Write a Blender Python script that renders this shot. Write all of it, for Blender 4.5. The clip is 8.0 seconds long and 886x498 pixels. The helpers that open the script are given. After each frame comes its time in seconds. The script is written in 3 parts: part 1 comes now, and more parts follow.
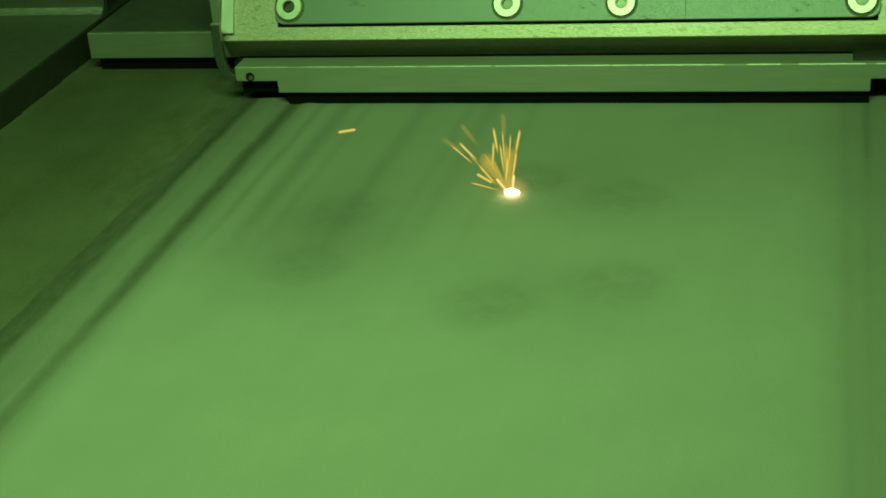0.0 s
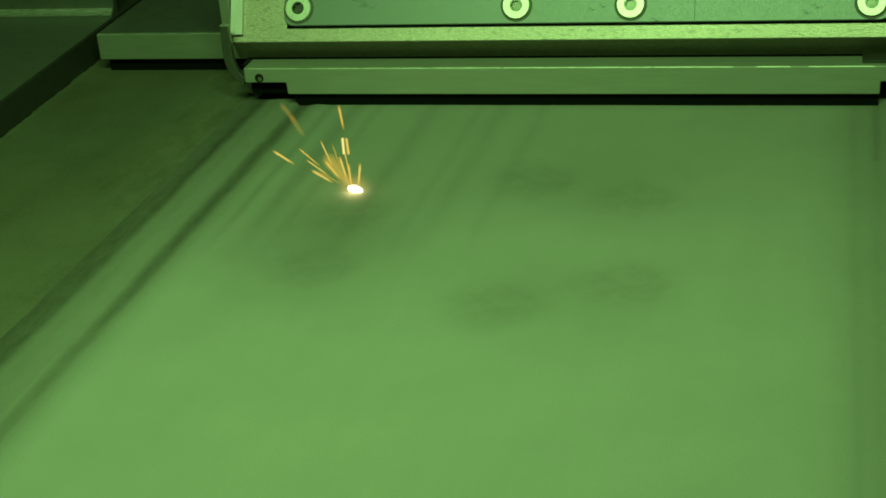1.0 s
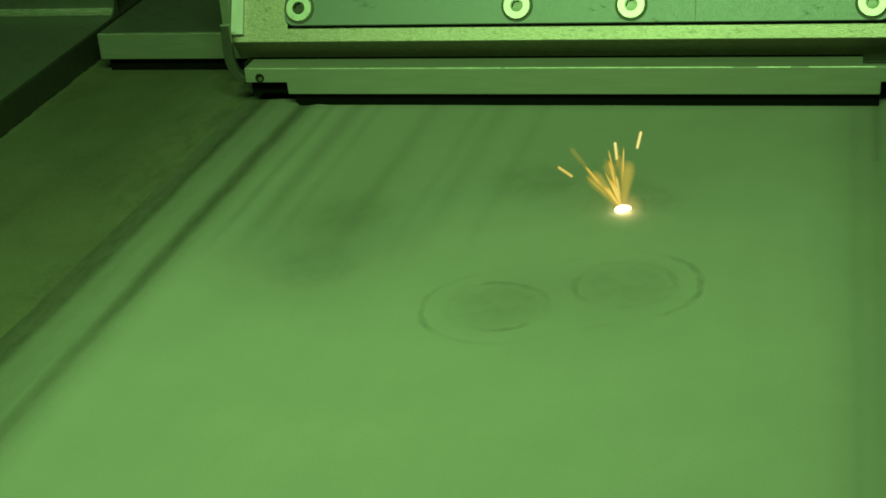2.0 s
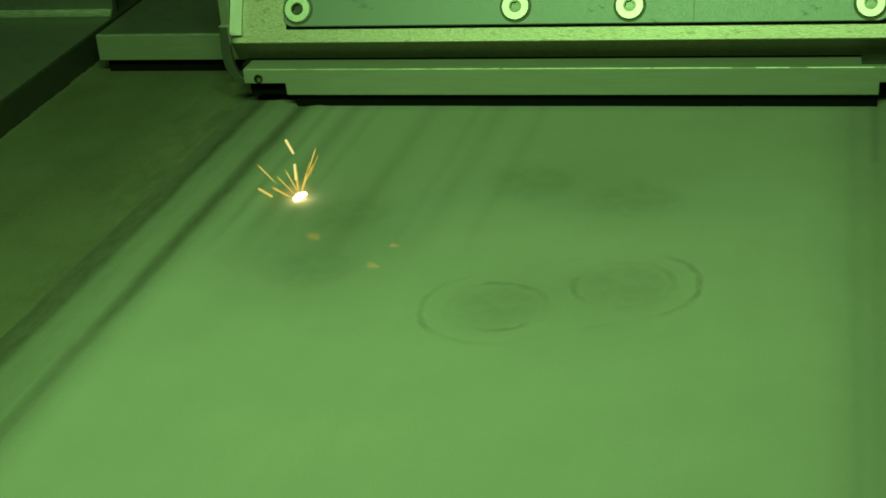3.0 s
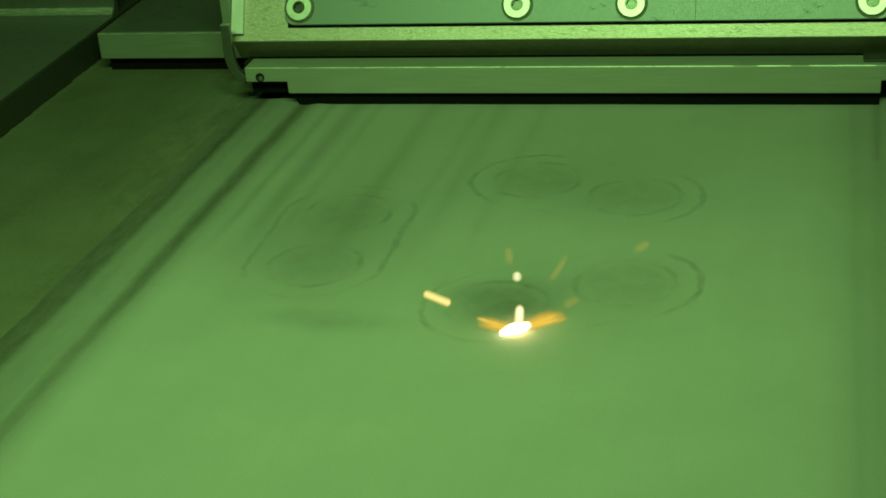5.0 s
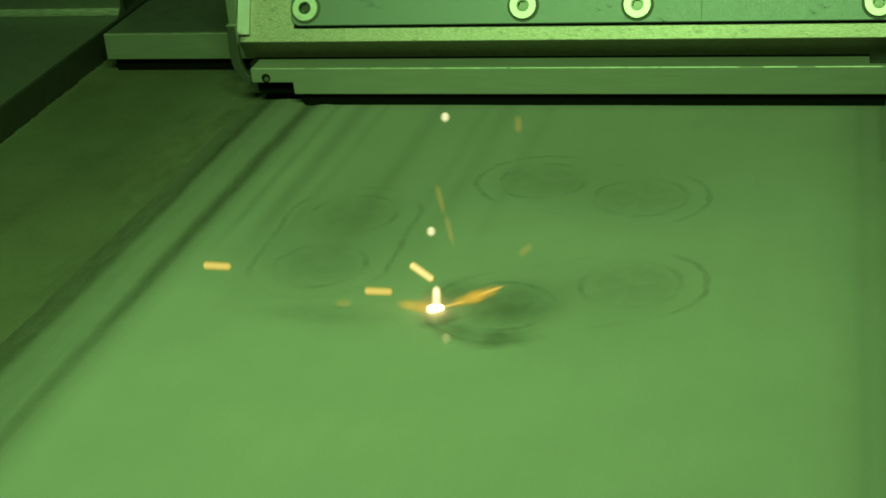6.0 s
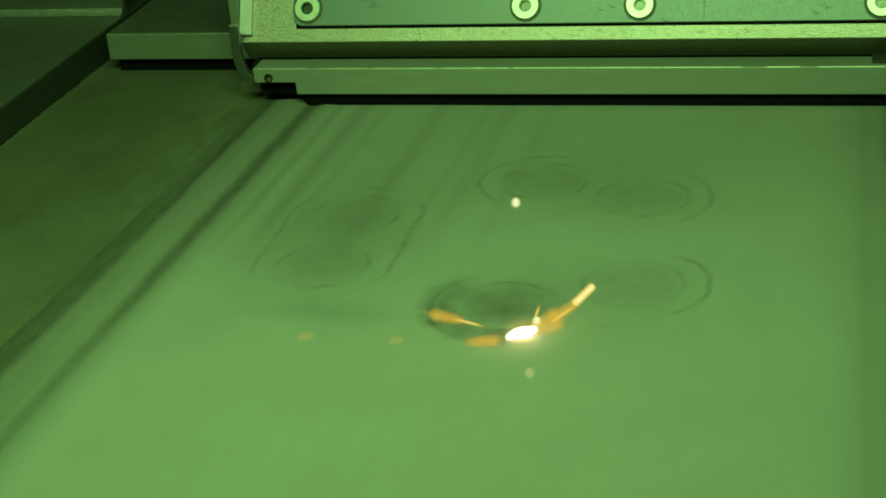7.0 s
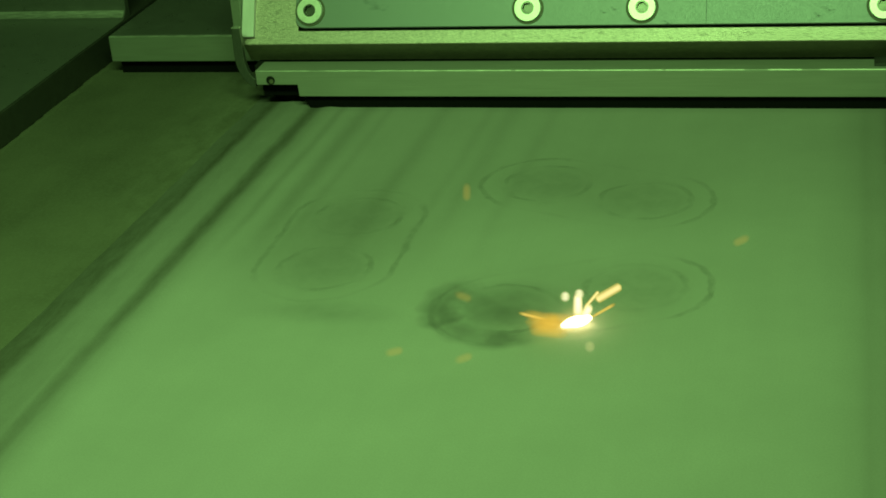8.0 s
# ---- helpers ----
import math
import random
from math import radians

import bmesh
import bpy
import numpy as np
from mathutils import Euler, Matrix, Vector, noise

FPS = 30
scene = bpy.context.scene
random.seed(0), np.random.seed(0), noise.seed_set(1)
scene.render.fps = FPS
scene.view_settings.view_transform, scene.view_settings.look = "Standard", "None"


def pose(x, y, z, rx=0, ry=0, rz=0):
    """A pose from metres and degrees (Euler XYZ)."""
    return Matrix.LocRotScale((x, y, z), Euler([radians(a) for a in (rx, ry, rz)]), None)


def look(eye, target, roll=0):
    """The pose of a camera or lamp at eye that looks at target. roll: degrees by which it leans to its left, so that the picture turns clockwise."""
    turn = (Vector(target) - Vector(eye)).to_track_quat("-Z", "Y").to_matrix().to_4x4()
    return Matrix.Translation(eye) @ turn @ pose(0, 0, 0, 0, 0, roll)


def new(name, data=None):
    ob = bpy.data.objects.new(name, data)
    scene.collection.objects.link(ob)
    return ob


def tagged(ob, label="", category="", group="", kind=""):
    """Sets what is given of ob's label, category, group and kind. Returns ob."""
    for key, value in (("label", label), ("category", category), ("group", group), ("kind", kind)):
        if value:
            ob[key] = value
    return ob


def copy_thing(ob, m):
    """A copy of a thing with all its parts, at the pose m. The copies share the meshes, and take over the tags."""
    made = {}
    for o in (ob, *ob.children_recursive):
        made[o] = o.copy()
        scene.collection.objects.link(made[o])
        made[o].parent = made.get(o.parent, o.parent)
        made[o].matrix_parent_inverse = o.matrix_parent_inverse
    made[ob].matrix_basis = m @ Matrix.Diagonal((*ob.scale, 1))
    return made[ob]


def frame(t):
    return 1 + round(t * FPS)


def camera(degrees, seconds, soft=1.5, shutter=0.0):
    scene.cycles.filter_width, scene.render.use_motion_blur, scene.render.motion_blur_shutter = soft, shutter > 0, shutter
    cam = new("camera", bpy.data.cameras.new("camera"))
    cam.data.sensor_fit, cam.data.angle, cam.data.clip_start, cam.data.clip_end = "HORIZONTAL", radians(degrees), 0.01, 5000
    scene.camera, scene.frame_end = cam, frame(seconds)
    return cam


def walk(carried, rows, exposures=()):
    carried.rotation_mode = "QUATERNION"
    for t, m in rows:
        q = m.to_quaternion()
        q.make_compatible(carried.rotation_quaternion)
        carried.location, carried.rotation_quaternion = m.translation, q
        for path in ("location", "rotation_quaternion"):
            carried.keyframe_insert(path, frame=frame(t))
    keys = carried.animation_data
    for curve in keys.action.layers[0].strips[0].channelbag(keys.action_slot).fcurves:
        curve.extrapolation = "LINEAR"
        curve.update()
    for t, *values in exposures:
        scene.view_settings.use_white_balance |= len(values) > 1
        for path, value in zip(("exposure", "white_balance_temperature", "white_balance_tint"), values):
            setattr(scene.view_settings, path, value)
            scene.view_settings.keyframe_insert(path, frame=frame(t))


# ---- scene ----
# A powder-bed metal printer seen through its window: recoater at the back, laser spot with sparks on the bed.
# World: x along the recoater, y away from the viewer, z up from the powder's surface.
EYE = (0.1135, -0.6561, 0.2430)
cam = camera(31.0, 8.0, soft=1.7)
walk(cam, [
    (0.0, pose(*EYE, 65.035, 4.560, 12.354)),
    (0.5, pose(*EYE, 65.092, 4.576, 12.623)),
    (1.0, pose(*EYE, 65.123, 4.543, 12.697)),
    (1.5, pose(*EYE, 65.122, 4.500, 12.754)),
    (3.0, pose(*EYE, 65.152, 4.531, 12.669)),
    (3.5, pose(*EYE, 65.159, 4.558, 12.755)),
    (4.0, pose(*EYE, 65.126, 4.530, 12.735)),
    (4.5, pose(*EYE, 65.093, 4.541, 12.699)),
    (6.0, pose(*EYE, 65.142, 4.600, 12.929)),
    (6.5, pose(*EYE, 65.201, 4.560, 13.077)),
    (7.0, pose(*EYE, 65.154, 4.630, 13.010)),
    (7.5, pose(*EYE, 65.187, 4.630, 13.092)),
    (8.0, pose(*EYE, 65.245, 4.609, 13.099)),
])

# ---- light: one unseen lamp strip over the door; its green stands in for the window's filter ----
world = bpy.data.worlds.new("world")
scene.world = world
world.use_nodes = True
world.node_tree.nodes["Background"].inputs[0].default_value = (0.30, 0.80, 0.16, 1)
world.node_tree.nodes["Background"].inputs[1].default_value = 0.012
GREEN = (0.42, 1.0, 0.25)


def strip_lamp(name, eye, target, sx, sy, watts):
    data = bpy.data.lights.new(name, "AREA")
    data.shape, data.size, data.size_y = "RECTANGLE", sx, sy
    data.color, data.energy, data.spread = GREEN, watts, radians(86)
    ob = new(name, data)
    ob.matrix_world = look(eye, target)
    return ob


strip_lamp("door_lamp", (0.022, -0.50, 0.52), (-0.060, -0.185, 0.0), 0.42, 0.08, 1.07)
scene.view_settings.exposure = 0.0


# ---- materials ----
def material(name):
    m = bpy.data.materials.new(name)
    m.use_nodes = True
    nt = m.node_tree
    return m, nt.nodes, nt.links, nt.nodes["Principled BSDF"]


def noise_node(n, l, scale, detail=4, rough=0.6, vec=None):
    t = n.new("ShaderNodeTexNoise")
    t.inputs["Scale"].default_value = scale
    t.inputs["Detail"].default_value = detail
    t.inputs["Roughness"].default_value = rough
    if vec is not None:
        l.new(vec, t.inputs["Vector"])
    return t


def ramp(n, l, fac, stops):
    r = n.new("ShaderNodeValToRGB")
    while len(r.color_ramp.elements) < len(stops):
        r.color_ramp.elements.new(0.5)
    for e, (p, c) in zip(r.color_ramp.elements, stops):
        e.position = p
        e.color = (*c, 1) if not isinstance(c, (int, float)) else (c, c, c, 1)
    l.new(fac, r.inputs[0])
    return r.outputs[0]


def mathn(n, l, op, a, b=None, clamp=False):
    m = n.new("ShaderNodeMath")
    m.operation, m.use_clamp = op, clamp
    for k, v in enumerate((a, b)):
        if v is None:
            continue
        if isinstance(v, (int, float)):
            m.inputs[k].default_value = v
        else:
            l.new(v, m.inputs[k])
    return m.outputs[0]


def mix(n, l, fac, a, b, blend="MIX"):
    m = n.new("ShaderNodeMix")
    m.data_type, m.blend_type = "RGBA", blend
    for k, v in ((0, fac), (6, a), (7, b)):
        if isinstance(v, (int, float)):
            m.inputs[k].default_value = v
        elif isinstance(v, tuple):
            m.inputs[k].default_value = (*v, 1)
        else:
            l.new(v, m.inputs[k])
    return m.outputs[2]


def bump(n, l, bsdf, height, strength, dist):
    b = n.new("ShaderNodeBump")
    b.inputs["Strength"].default_value, b.inputs["Distance"].default_value = strength, dist
    l.new(height, b.inputs["Height"])
    l.new(b.outputs[0], bsdf.inputs["Normal"])


def coords(n, l, scale=(1, 1, 1), kind="Object"):
    tc, mp = n.new("ShaderNodeTexCoord"), n.new("ShaderNodeMapping")
    mp.inputs["Scale"].default_value = scale
    l.new(tc.outputs[kind], mp.inputs[0])
    return mp.outputs[0]


def metal(name, c, rough, metallic=0.6, grain=(20, 400, 400), spread=0.25, spots=0.0, relief=0.15, spec=0.5, spot_size=260, spot_from=0.55):
    """Machined or painted metal: brushed grain, blotches, optional dark flecks."""
    m, n, l, b = material(name)
    fine = noise_node(n, l, 6, 5, 0.6, coords(n, l, grain))
    big = noise_node(n, l, 22, 4, 0.6, coords(n, l))
    lo = tuple(v * (1 - spread) for v in c)
    hi = tuple(v * (1 + spread) for v in c)
    col = mix(n, l, ramp(n, l, fine.outputs[0], [(0.3, 0.0), (0.7, 1.0)]), lo, hi)
    col = mix(n, l, ramp(n, l, big.outputs[0], [(0.4, 0.0), (0.75, 0.45)]), col, lo)
    if spots:
        fl = noise_node(n, l, spot_size, 3, 0.7, coords(n, l, (1, 2.2, 2.2)))
        col = mix(n, l, ramp(n, l, fl.outputs[0], [(spot_from, 0.0), (spot_from + 0.13, spots)]), col, tuple(v * 0.35 for v in c))
    l.new(col, b.inputs["Base Color"])
    b.inputs["Metallic"].default_value = metallic
    b.inputs["Specular IOR Level"].default_value = spec
    r = ramp(n, l, fine.outputs[0], [(0.2, rough * 0.8), (0.8, min(1, rough * 1.25))])
    l.new(r, b.inputs["Roughness"])
    bump(n, l, b, fine.outputs[0], relief, 0.0004)
    return m


M_HOLDER = metal("ground_steel", (0.45, 0.455, 0.43), 0.5, 0.5, (6, 200, 200), 0.10, relief=0.05)
M_PLATE = metal("blued_steel_plate", (0.26, 0.285, 0.32), 0.48, 0.6, (300, 300, 300), 0.03, 0.55, 0.04, spot_size=60, spot_from=0.66)
M_BAR = metal("sintered_tan_bar", (0.62, 0.53, 0.50), 0.42, 0.6, (120, 300, 300), 0.26, 0.5, 0.45)
# bar's undercut: smoother finish, with its shade put into the darker colour
M_CHAMFER = metal("dark_smooth_metal", (0.18, 0.17, 0.12), 0.6, 0.2, (60, 90, 90), 0.2)
M_ARM = metal("milled_arm_steel", (0.35, 0.365, 0.33), 0.5, 0.5, (10, 120, 120), 0.07, relief=0.03)
M_BRACKET = metal("bent_sheet_steel", (0.17, 0.175, 0.165), 0.4, 0.7, (200, 60, 60), 0.12)
M_SCREW = metal("bright_zinc_steel", (0.95, 0.93, 0.92), 0.36, 0.5, (80, 80, 80), 0.06, 0.0, 0.08)
M_SHEET = metal("satin_dark_sheet", (0.21, 0.215, 0.205), 0.30, 0.45, (20, 20, 20), 0.10, relief=0.02)
M_DUCT = metal("black_painted_duct", (0.045, 0.045, 0.04), 0.6, 0.0, (40, 40, 40), 0.2)
M_WALL = metal("chamber_steel", (0.20, 0.20, 0.19), 0.55, 0.3, (30, 30, 30), 0.2)
# black for the rubber lip and for added blocks that put in shadows
M_LIP_SHADE = metal("black_rubber_and_shade", (0.006, 0.006, 0.006), 0.95, 0.0, (60, 60, 60), 0.2, spec=0.08)
M_SOCKET = metal("shaded_socket_steel", (0.16, 0.16, 0.15), 0.3, 0.9, (60, 60, 60), 0.2)
M_RING = metal("shaded_countersink", (0.13, 0.13, 0.10), 0.6, 0.3, (60, 60, 60), 0.2)
M_DARKGAP = metal("gap_and_scratch_black", (0.02, 0.02, 0.02), 0.6, 0.2, (60, 60, 60), 0.2, spec=0.3)
# bright steel: wear on the holder's edge, painted highlights on bend and edges
M_WEAR_GLINT = metal("wear_and_glint_steel", (0.55, 0.55, 0.52), 0.46, 0.6, (30, 200, 200), 0.3)
M_WHITE = metal("white_plastic", (0.84, 0.78, 0.88), 0.45, 0.0, (60, 60, 20), 0.06, 0.0, 0.05)


def floor_material():
    """Steel base plate under a thin grey film of spilt powder."""
    m, n, l, b = material("powdered_base_plate")
    big = noise_node(n, l, 14, 5, 0.65, coords(n, l))
    fine = noise_node(n, l, 700, 3, 0.7, coords(n, l))
    streak = noise_node(n, l, 9, 4, 0.6, coords(n, l, (9, 1.2, 1)))
    col = mix(n, l, ramp(n, l, big.outputs[0], [(0.35, 0.0), (0.7, 1.0)]), (0.095, 0.095, 0.066), (0.14, 0.14, 0.10))
    col = mix(n, l, ramp(n, l, streak.outputs[0], [(0.4, 0.0), (0.75, 0.2)]), col, (0.18, 0.18, 0.135))
    col = mix(n, l, ramp(n, l, fine.outputs[0], [(0.45, 0.0), (0.8, 0.3)]), col, (0.23, 0.23, 0.175))
    # more spilt powder towards the bed
    sep = n.new("ShaderNodeSeparateXYZ")
    l.new(coords(n, l), sep.inputs[0])
    spill = n.new("ShaderNodeMapRange")
    for k, v in zip((1, 2, 3, 4), (-0.195, -0.150, 0.0, 0.75)):
        spill.inputs[k].default_value = v
    l.new(sep.outputs[0], spill.inputs[0])
    dust = noise_node(n, l, 90, 5, 0.75, coords(n, l, (1, 0.5, 1)))
    near = n.new("ShaderNodeMapRange")   # swept aside where the recoater stops
    for k, v in zip((1, 2, 3, 4), (-0.15, -0.03, 0.25, 1.0)):
        near.inputs[k].default_value = v
    l.new(sep.outputs[1], near.inputs[0])
    f = mathn(n, l, "MULTIPLY", spill.outputs[0], near.outputs[0])
    f = mathn(n, l, "MULTIPLY", f, ramp(n, l, dust.outputs[0], [(0.40, 0.0), (0.70, 1.0)]))
    col = mix(n, l, f, col, (0.25, 0.25, 0.20))
    l.new(col, b.inputs["Base Color"])
    b.inputs["Roughness"].default_value = 0.75
    bump(n, l, b, fine.outputs[0], 0.3, 0.0003)
    return m


def powder_material():
    """Grey metal powder: fine grain, faint swept streaks along y, thin places over the plate's edge."""
    m, n, l, b = material("grey_metal_powder")
    fine = noise_node(n, l, 1500, 2, 0.7, coords(n, l))
    mid = noise_node(n, l, 30, 4, 0.6, coords(n, l))
    streak = noise_node(n, l, 12, 4, 0.6, coords(n, l, (8, 0.55, 1)))
    col = mix(n, l, ramp(n, l, fine.outputs[0], [(0.3, 0.0), (0.7, 1.0)]), (0.332, 0.332, 0.32), (0.372, 0.372, 0.358))
    col = mix(n, l, ramp(n, l, mid.outputs[0], [(0.35, 0.22), (0.7, 0.0)]), col, (0.25, 0.255, 0.24))
    col = mix(n, l, ramp(n, l, streak.outputs[0], [(0.35, 0.0), (0.7, 0.12)]), col, (0.26, 0.265, 0.25))
    # thin: swept seams by the build box's edge, where little powder lies on the dark plate; also light falloff on the
    # right put into colour
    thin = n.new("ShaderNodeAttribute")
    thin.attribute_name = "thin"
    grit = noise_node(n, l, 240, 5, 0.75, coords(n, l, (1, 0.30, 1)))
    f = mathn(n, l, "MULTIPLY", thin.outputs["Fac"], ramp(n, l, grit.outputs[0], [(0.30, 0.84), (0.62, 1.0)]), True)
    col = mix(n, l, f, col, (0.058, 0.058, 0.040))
    l.new(col, b.inputs["Base Color"])
    b.inputs["Roughness"].default_value = 0.9
    b.inputs["Specular IOR Level"].default_value = 0.25
    bump(n, l, b, fine.outputs[0], 0.15, 0.0002)
    return m


def faint_material(name, c, strength, noise_scale, lo=0.3, base=0.25):
    """Fused or soot-darkened powder that shows through unevenly."""
    m, n, l, b = material(name)
    b.inputs["Base Color"].default_value = (*c, 1)
    b.inputs["Roughness"].default_value = 0.7
    nz = noise_node(n, l, noise_scale, 4, 0.65, coords(n, l))
    a = ramp(n, l, nz.outputs[0], [(lo, base), (0.65, 1.0)])
    at = n.new("ShaderNodeAttribute")
    at.attribute_name = "soft"
    a = mathn(n, l, "MULTIPLY", a, at.outputs["Fac"])
    a = mathn(n, l, "MULTIPLY", a, strength, True)
    l.new(a, b.inputs["Alpha"])
    return m


def glow_material(name, c, strength, alpha, hot=None):
    """Incandescent metal, hottest along its middle; the streaks thin out along their length."""
    m, n, l, b = material(name)
    n.remove(b)
    em, tr, mx = n.new("ShaderNodeEmission"), n.new("ShaderNodeBsdfTransparent"), n.new("ShaderNodeMixShader")
    em.inputs[1].default_value = strength
    at = n.new("ShaderNodeAttribute")
    at.attribute_name = "soft"
    l.new(ramp(n, l, at.outputs["Fac"], [(0.30, c), (0.95, hot or c)]), em.inputs[0])
    l.new(mathn(n, l, "MULTIPLY", at.outputs["Fac"], alpha, True), mx.inputs[0])
    l.new(tr.outputs[0], mx.inputs[1])
    l.new(em.outputs[0], mx.inputs[2])
    l.new(mx.outputs[0], n["Material Output"].inputs[0])
    return m


M_FLOOR, M_POWDER = floor_material(), powder_material()
M_CONTOUR = faint_material("fused_contour", (0.10, 0.105, 0.09), 0.42, 120)
M_BORE = faint_material("fused_bore", (0.11, 0.115, 0.10), 0.40, 120)
M_HATCH = faint_material("fused_hatch", (0.14, 0.145, 0.13), 0.29, 110, 0.34, 0.50)
M_SMOKE = faint_material("dark_fume", (0.05, 0.06, 0.045), 0.64, 26)
M_SOOT = faint_material("sooty_fume", (0.035, 0.042, 0.030), 0.80, 28)
M_HAZE = faint_material("thin_fume", (0.05, 0.06, 0.045), 0.30, 40)
M_SMUDGE = faint_material("oily_smudge", (0.03, 0.04, 0.03), 0.75, 420, 0.45, 0.0)
M_CORE = glow_material("white_hot_melt", (1.0, 0.84, 0.40), 6.0, 1.0)
M_BLOOM = glow_material("yellow_bloom", (1.0, 0.66, 0.16), 1.0, 0.34)
M_SPARK = glow_material("yellow_spark", (0.80, 0.46, 0.03), 1.0, 0.74, (1.0, 0.70, 0.12))
M_EMBER = glow_material("dull_spark", (0.62, 0.38, 0.03), 1.0, 0.50, (0.80, 0.52, 0.06))
M_GOLD = glow_material("golden_spark", (0.80, 0.50, 0.04), 1.0, 0.80, (1.0, 0.76, 0.17))
M_PALE = glow_material("pale_spark", (0.80, 0.60, 0.10), 1.2, 0.92, (1.0, 0.86, 0.30))
M_DROP = glow_material("pale_droplet", (0.74, 0.76, 0.30), 1.2, 0.85, (0.95, 0.95, 0.50))
M_DIM = glow_material("dim_spot_reflection", (0.74, 0.74, 0.28), 1.0, 0.34)
M_FAINT = glow_material("faint_pale_spark", (0.54, 0.53, 0.10), 1.0, 0.62, (0.68, 0.66, 0.17))
M_ORANGE = glow_material("orange_spark", (0.84, 0.46, 0.03), 1.0, 0.46, (0.95, 0.58, 0.06))


# ---- mesh helpers ----
def mesh_object(name, bm, mat, parent=None, smooth=False):
    me = bpy.data.meshes.new(name)
    bm.normal_update()
    bm.to_mesh(me)
    bm.free()
    me.materials.append(mat)
    for p in me.polygons:
        p.use_smooth = smooth
    ob = new(name, me)
    ob.parent = parent
    return ob


def part(name, bm, mat, parent, label="", smooth=False):
    ob = mesh_object(name, bm, mat, parent, smooth)
    return tagged(ob, label) if label else ob


def box(x0, x1, y0, y1, z0, z1, bev=0.0, seg=2):
    bm = bmesh.new()
    bmesh.ops.create_cube(bm, size=1.0, matrix=Matrix.Translation(((x0 + x1) / 2, (y0 + y1) / 2, (z0 + z1) / 2))
                          @ Matrix.Diagonal((x1 - x0, y1 - y0, z1 - z0, 1)))
    if bev:
        bmesh.ops.bevel(bm, geom=bm.edges[:], offset=bev, segments=seg, profile=0.5, affect="EDGES")
    return bm


def prism(outline, axis, a, b, bev=0.0, seg=2):
    """Extrude a closed outline of pairs along x (pairs are y, z) or along y (pairs are x, z) from a to b."""
    bm = bmesh.new()
    place = (lambda p, k: (k, p[0], p[1])) if axis == "x" else (lambda p, k: (p[0], k, p[1]))
    lo = [bm.verts.new(place(p, a)) for p in outline]
    hi = [bm.verts.new(place(p, b)) for p in outline]
    bm.faces.new(lo)
    bm.faces.new(hi[::-1])
    for i in range(len(lo)):
        j = (i + 1) % len(lo)
        bm.faces.new((lo[i], hi[i], hi[j], lo[j]))
    bmesh.ops.recalc_face_normals(bm, faces=bm.faces[:])
    if bev:
        bmesh.ops.bevel(bm, geom=bm.edges[:], offset=bev, segments=seg, profile=0.5, affect="EDGES", clamp_overlap=True)
    return bm


def attribute(ob, name, values):
    at = ob.data.attributes.new(name, "FLOAT", "POINT")
    at.data.foreach_set("value", values)


# ---- the chamber ----
def structure(name, bm, mat, label):
    return tagged(mesh_object(name, bm, mat), label, name.split("_")[0], kind="structure")


structure("floor", box(-0.60, 0.60, -1.0, 0.42, -0.03, -0.0012), M_FLOOR, "dark steel base plate dusted with grey metal powder")
structure("wall_north", box(-0.62, 0.62, 0.40, 0.42, -0.001, 0.70), M_WALL, "dark steel back wall of the process chamber")
structure("wall_south", box(-0.62, 0.62, -1.0, -0.98, -0.001, 0.70), M_WALL, "dark steel door wall of the process chamber")
structure("wall_west", box(-0.62, -0.60, -0.98, 0.40, -0.001, 0.70), M_WALL, "dark steel side wall of the process chamber")
structure("wall_east", box(0.60, 0.62, -0.98, 0.40, -0.001, 0.70), M_WALL, "dark steel side wall of the process chamber")
structure("ceiling", box(-0.62, 0.62, -1.0, 0.42, 0.70, 0.72), M_WALL, "dark steel ceiling of the process chamber")


def bell(x, c, w):
    return math.exp(-((x - c) / w) ** 2)


def step(x, a, b):
    u = min(1.0, max(0.0, (x - a) / (b - a)))
    return u * u * (3 - 2 * u)


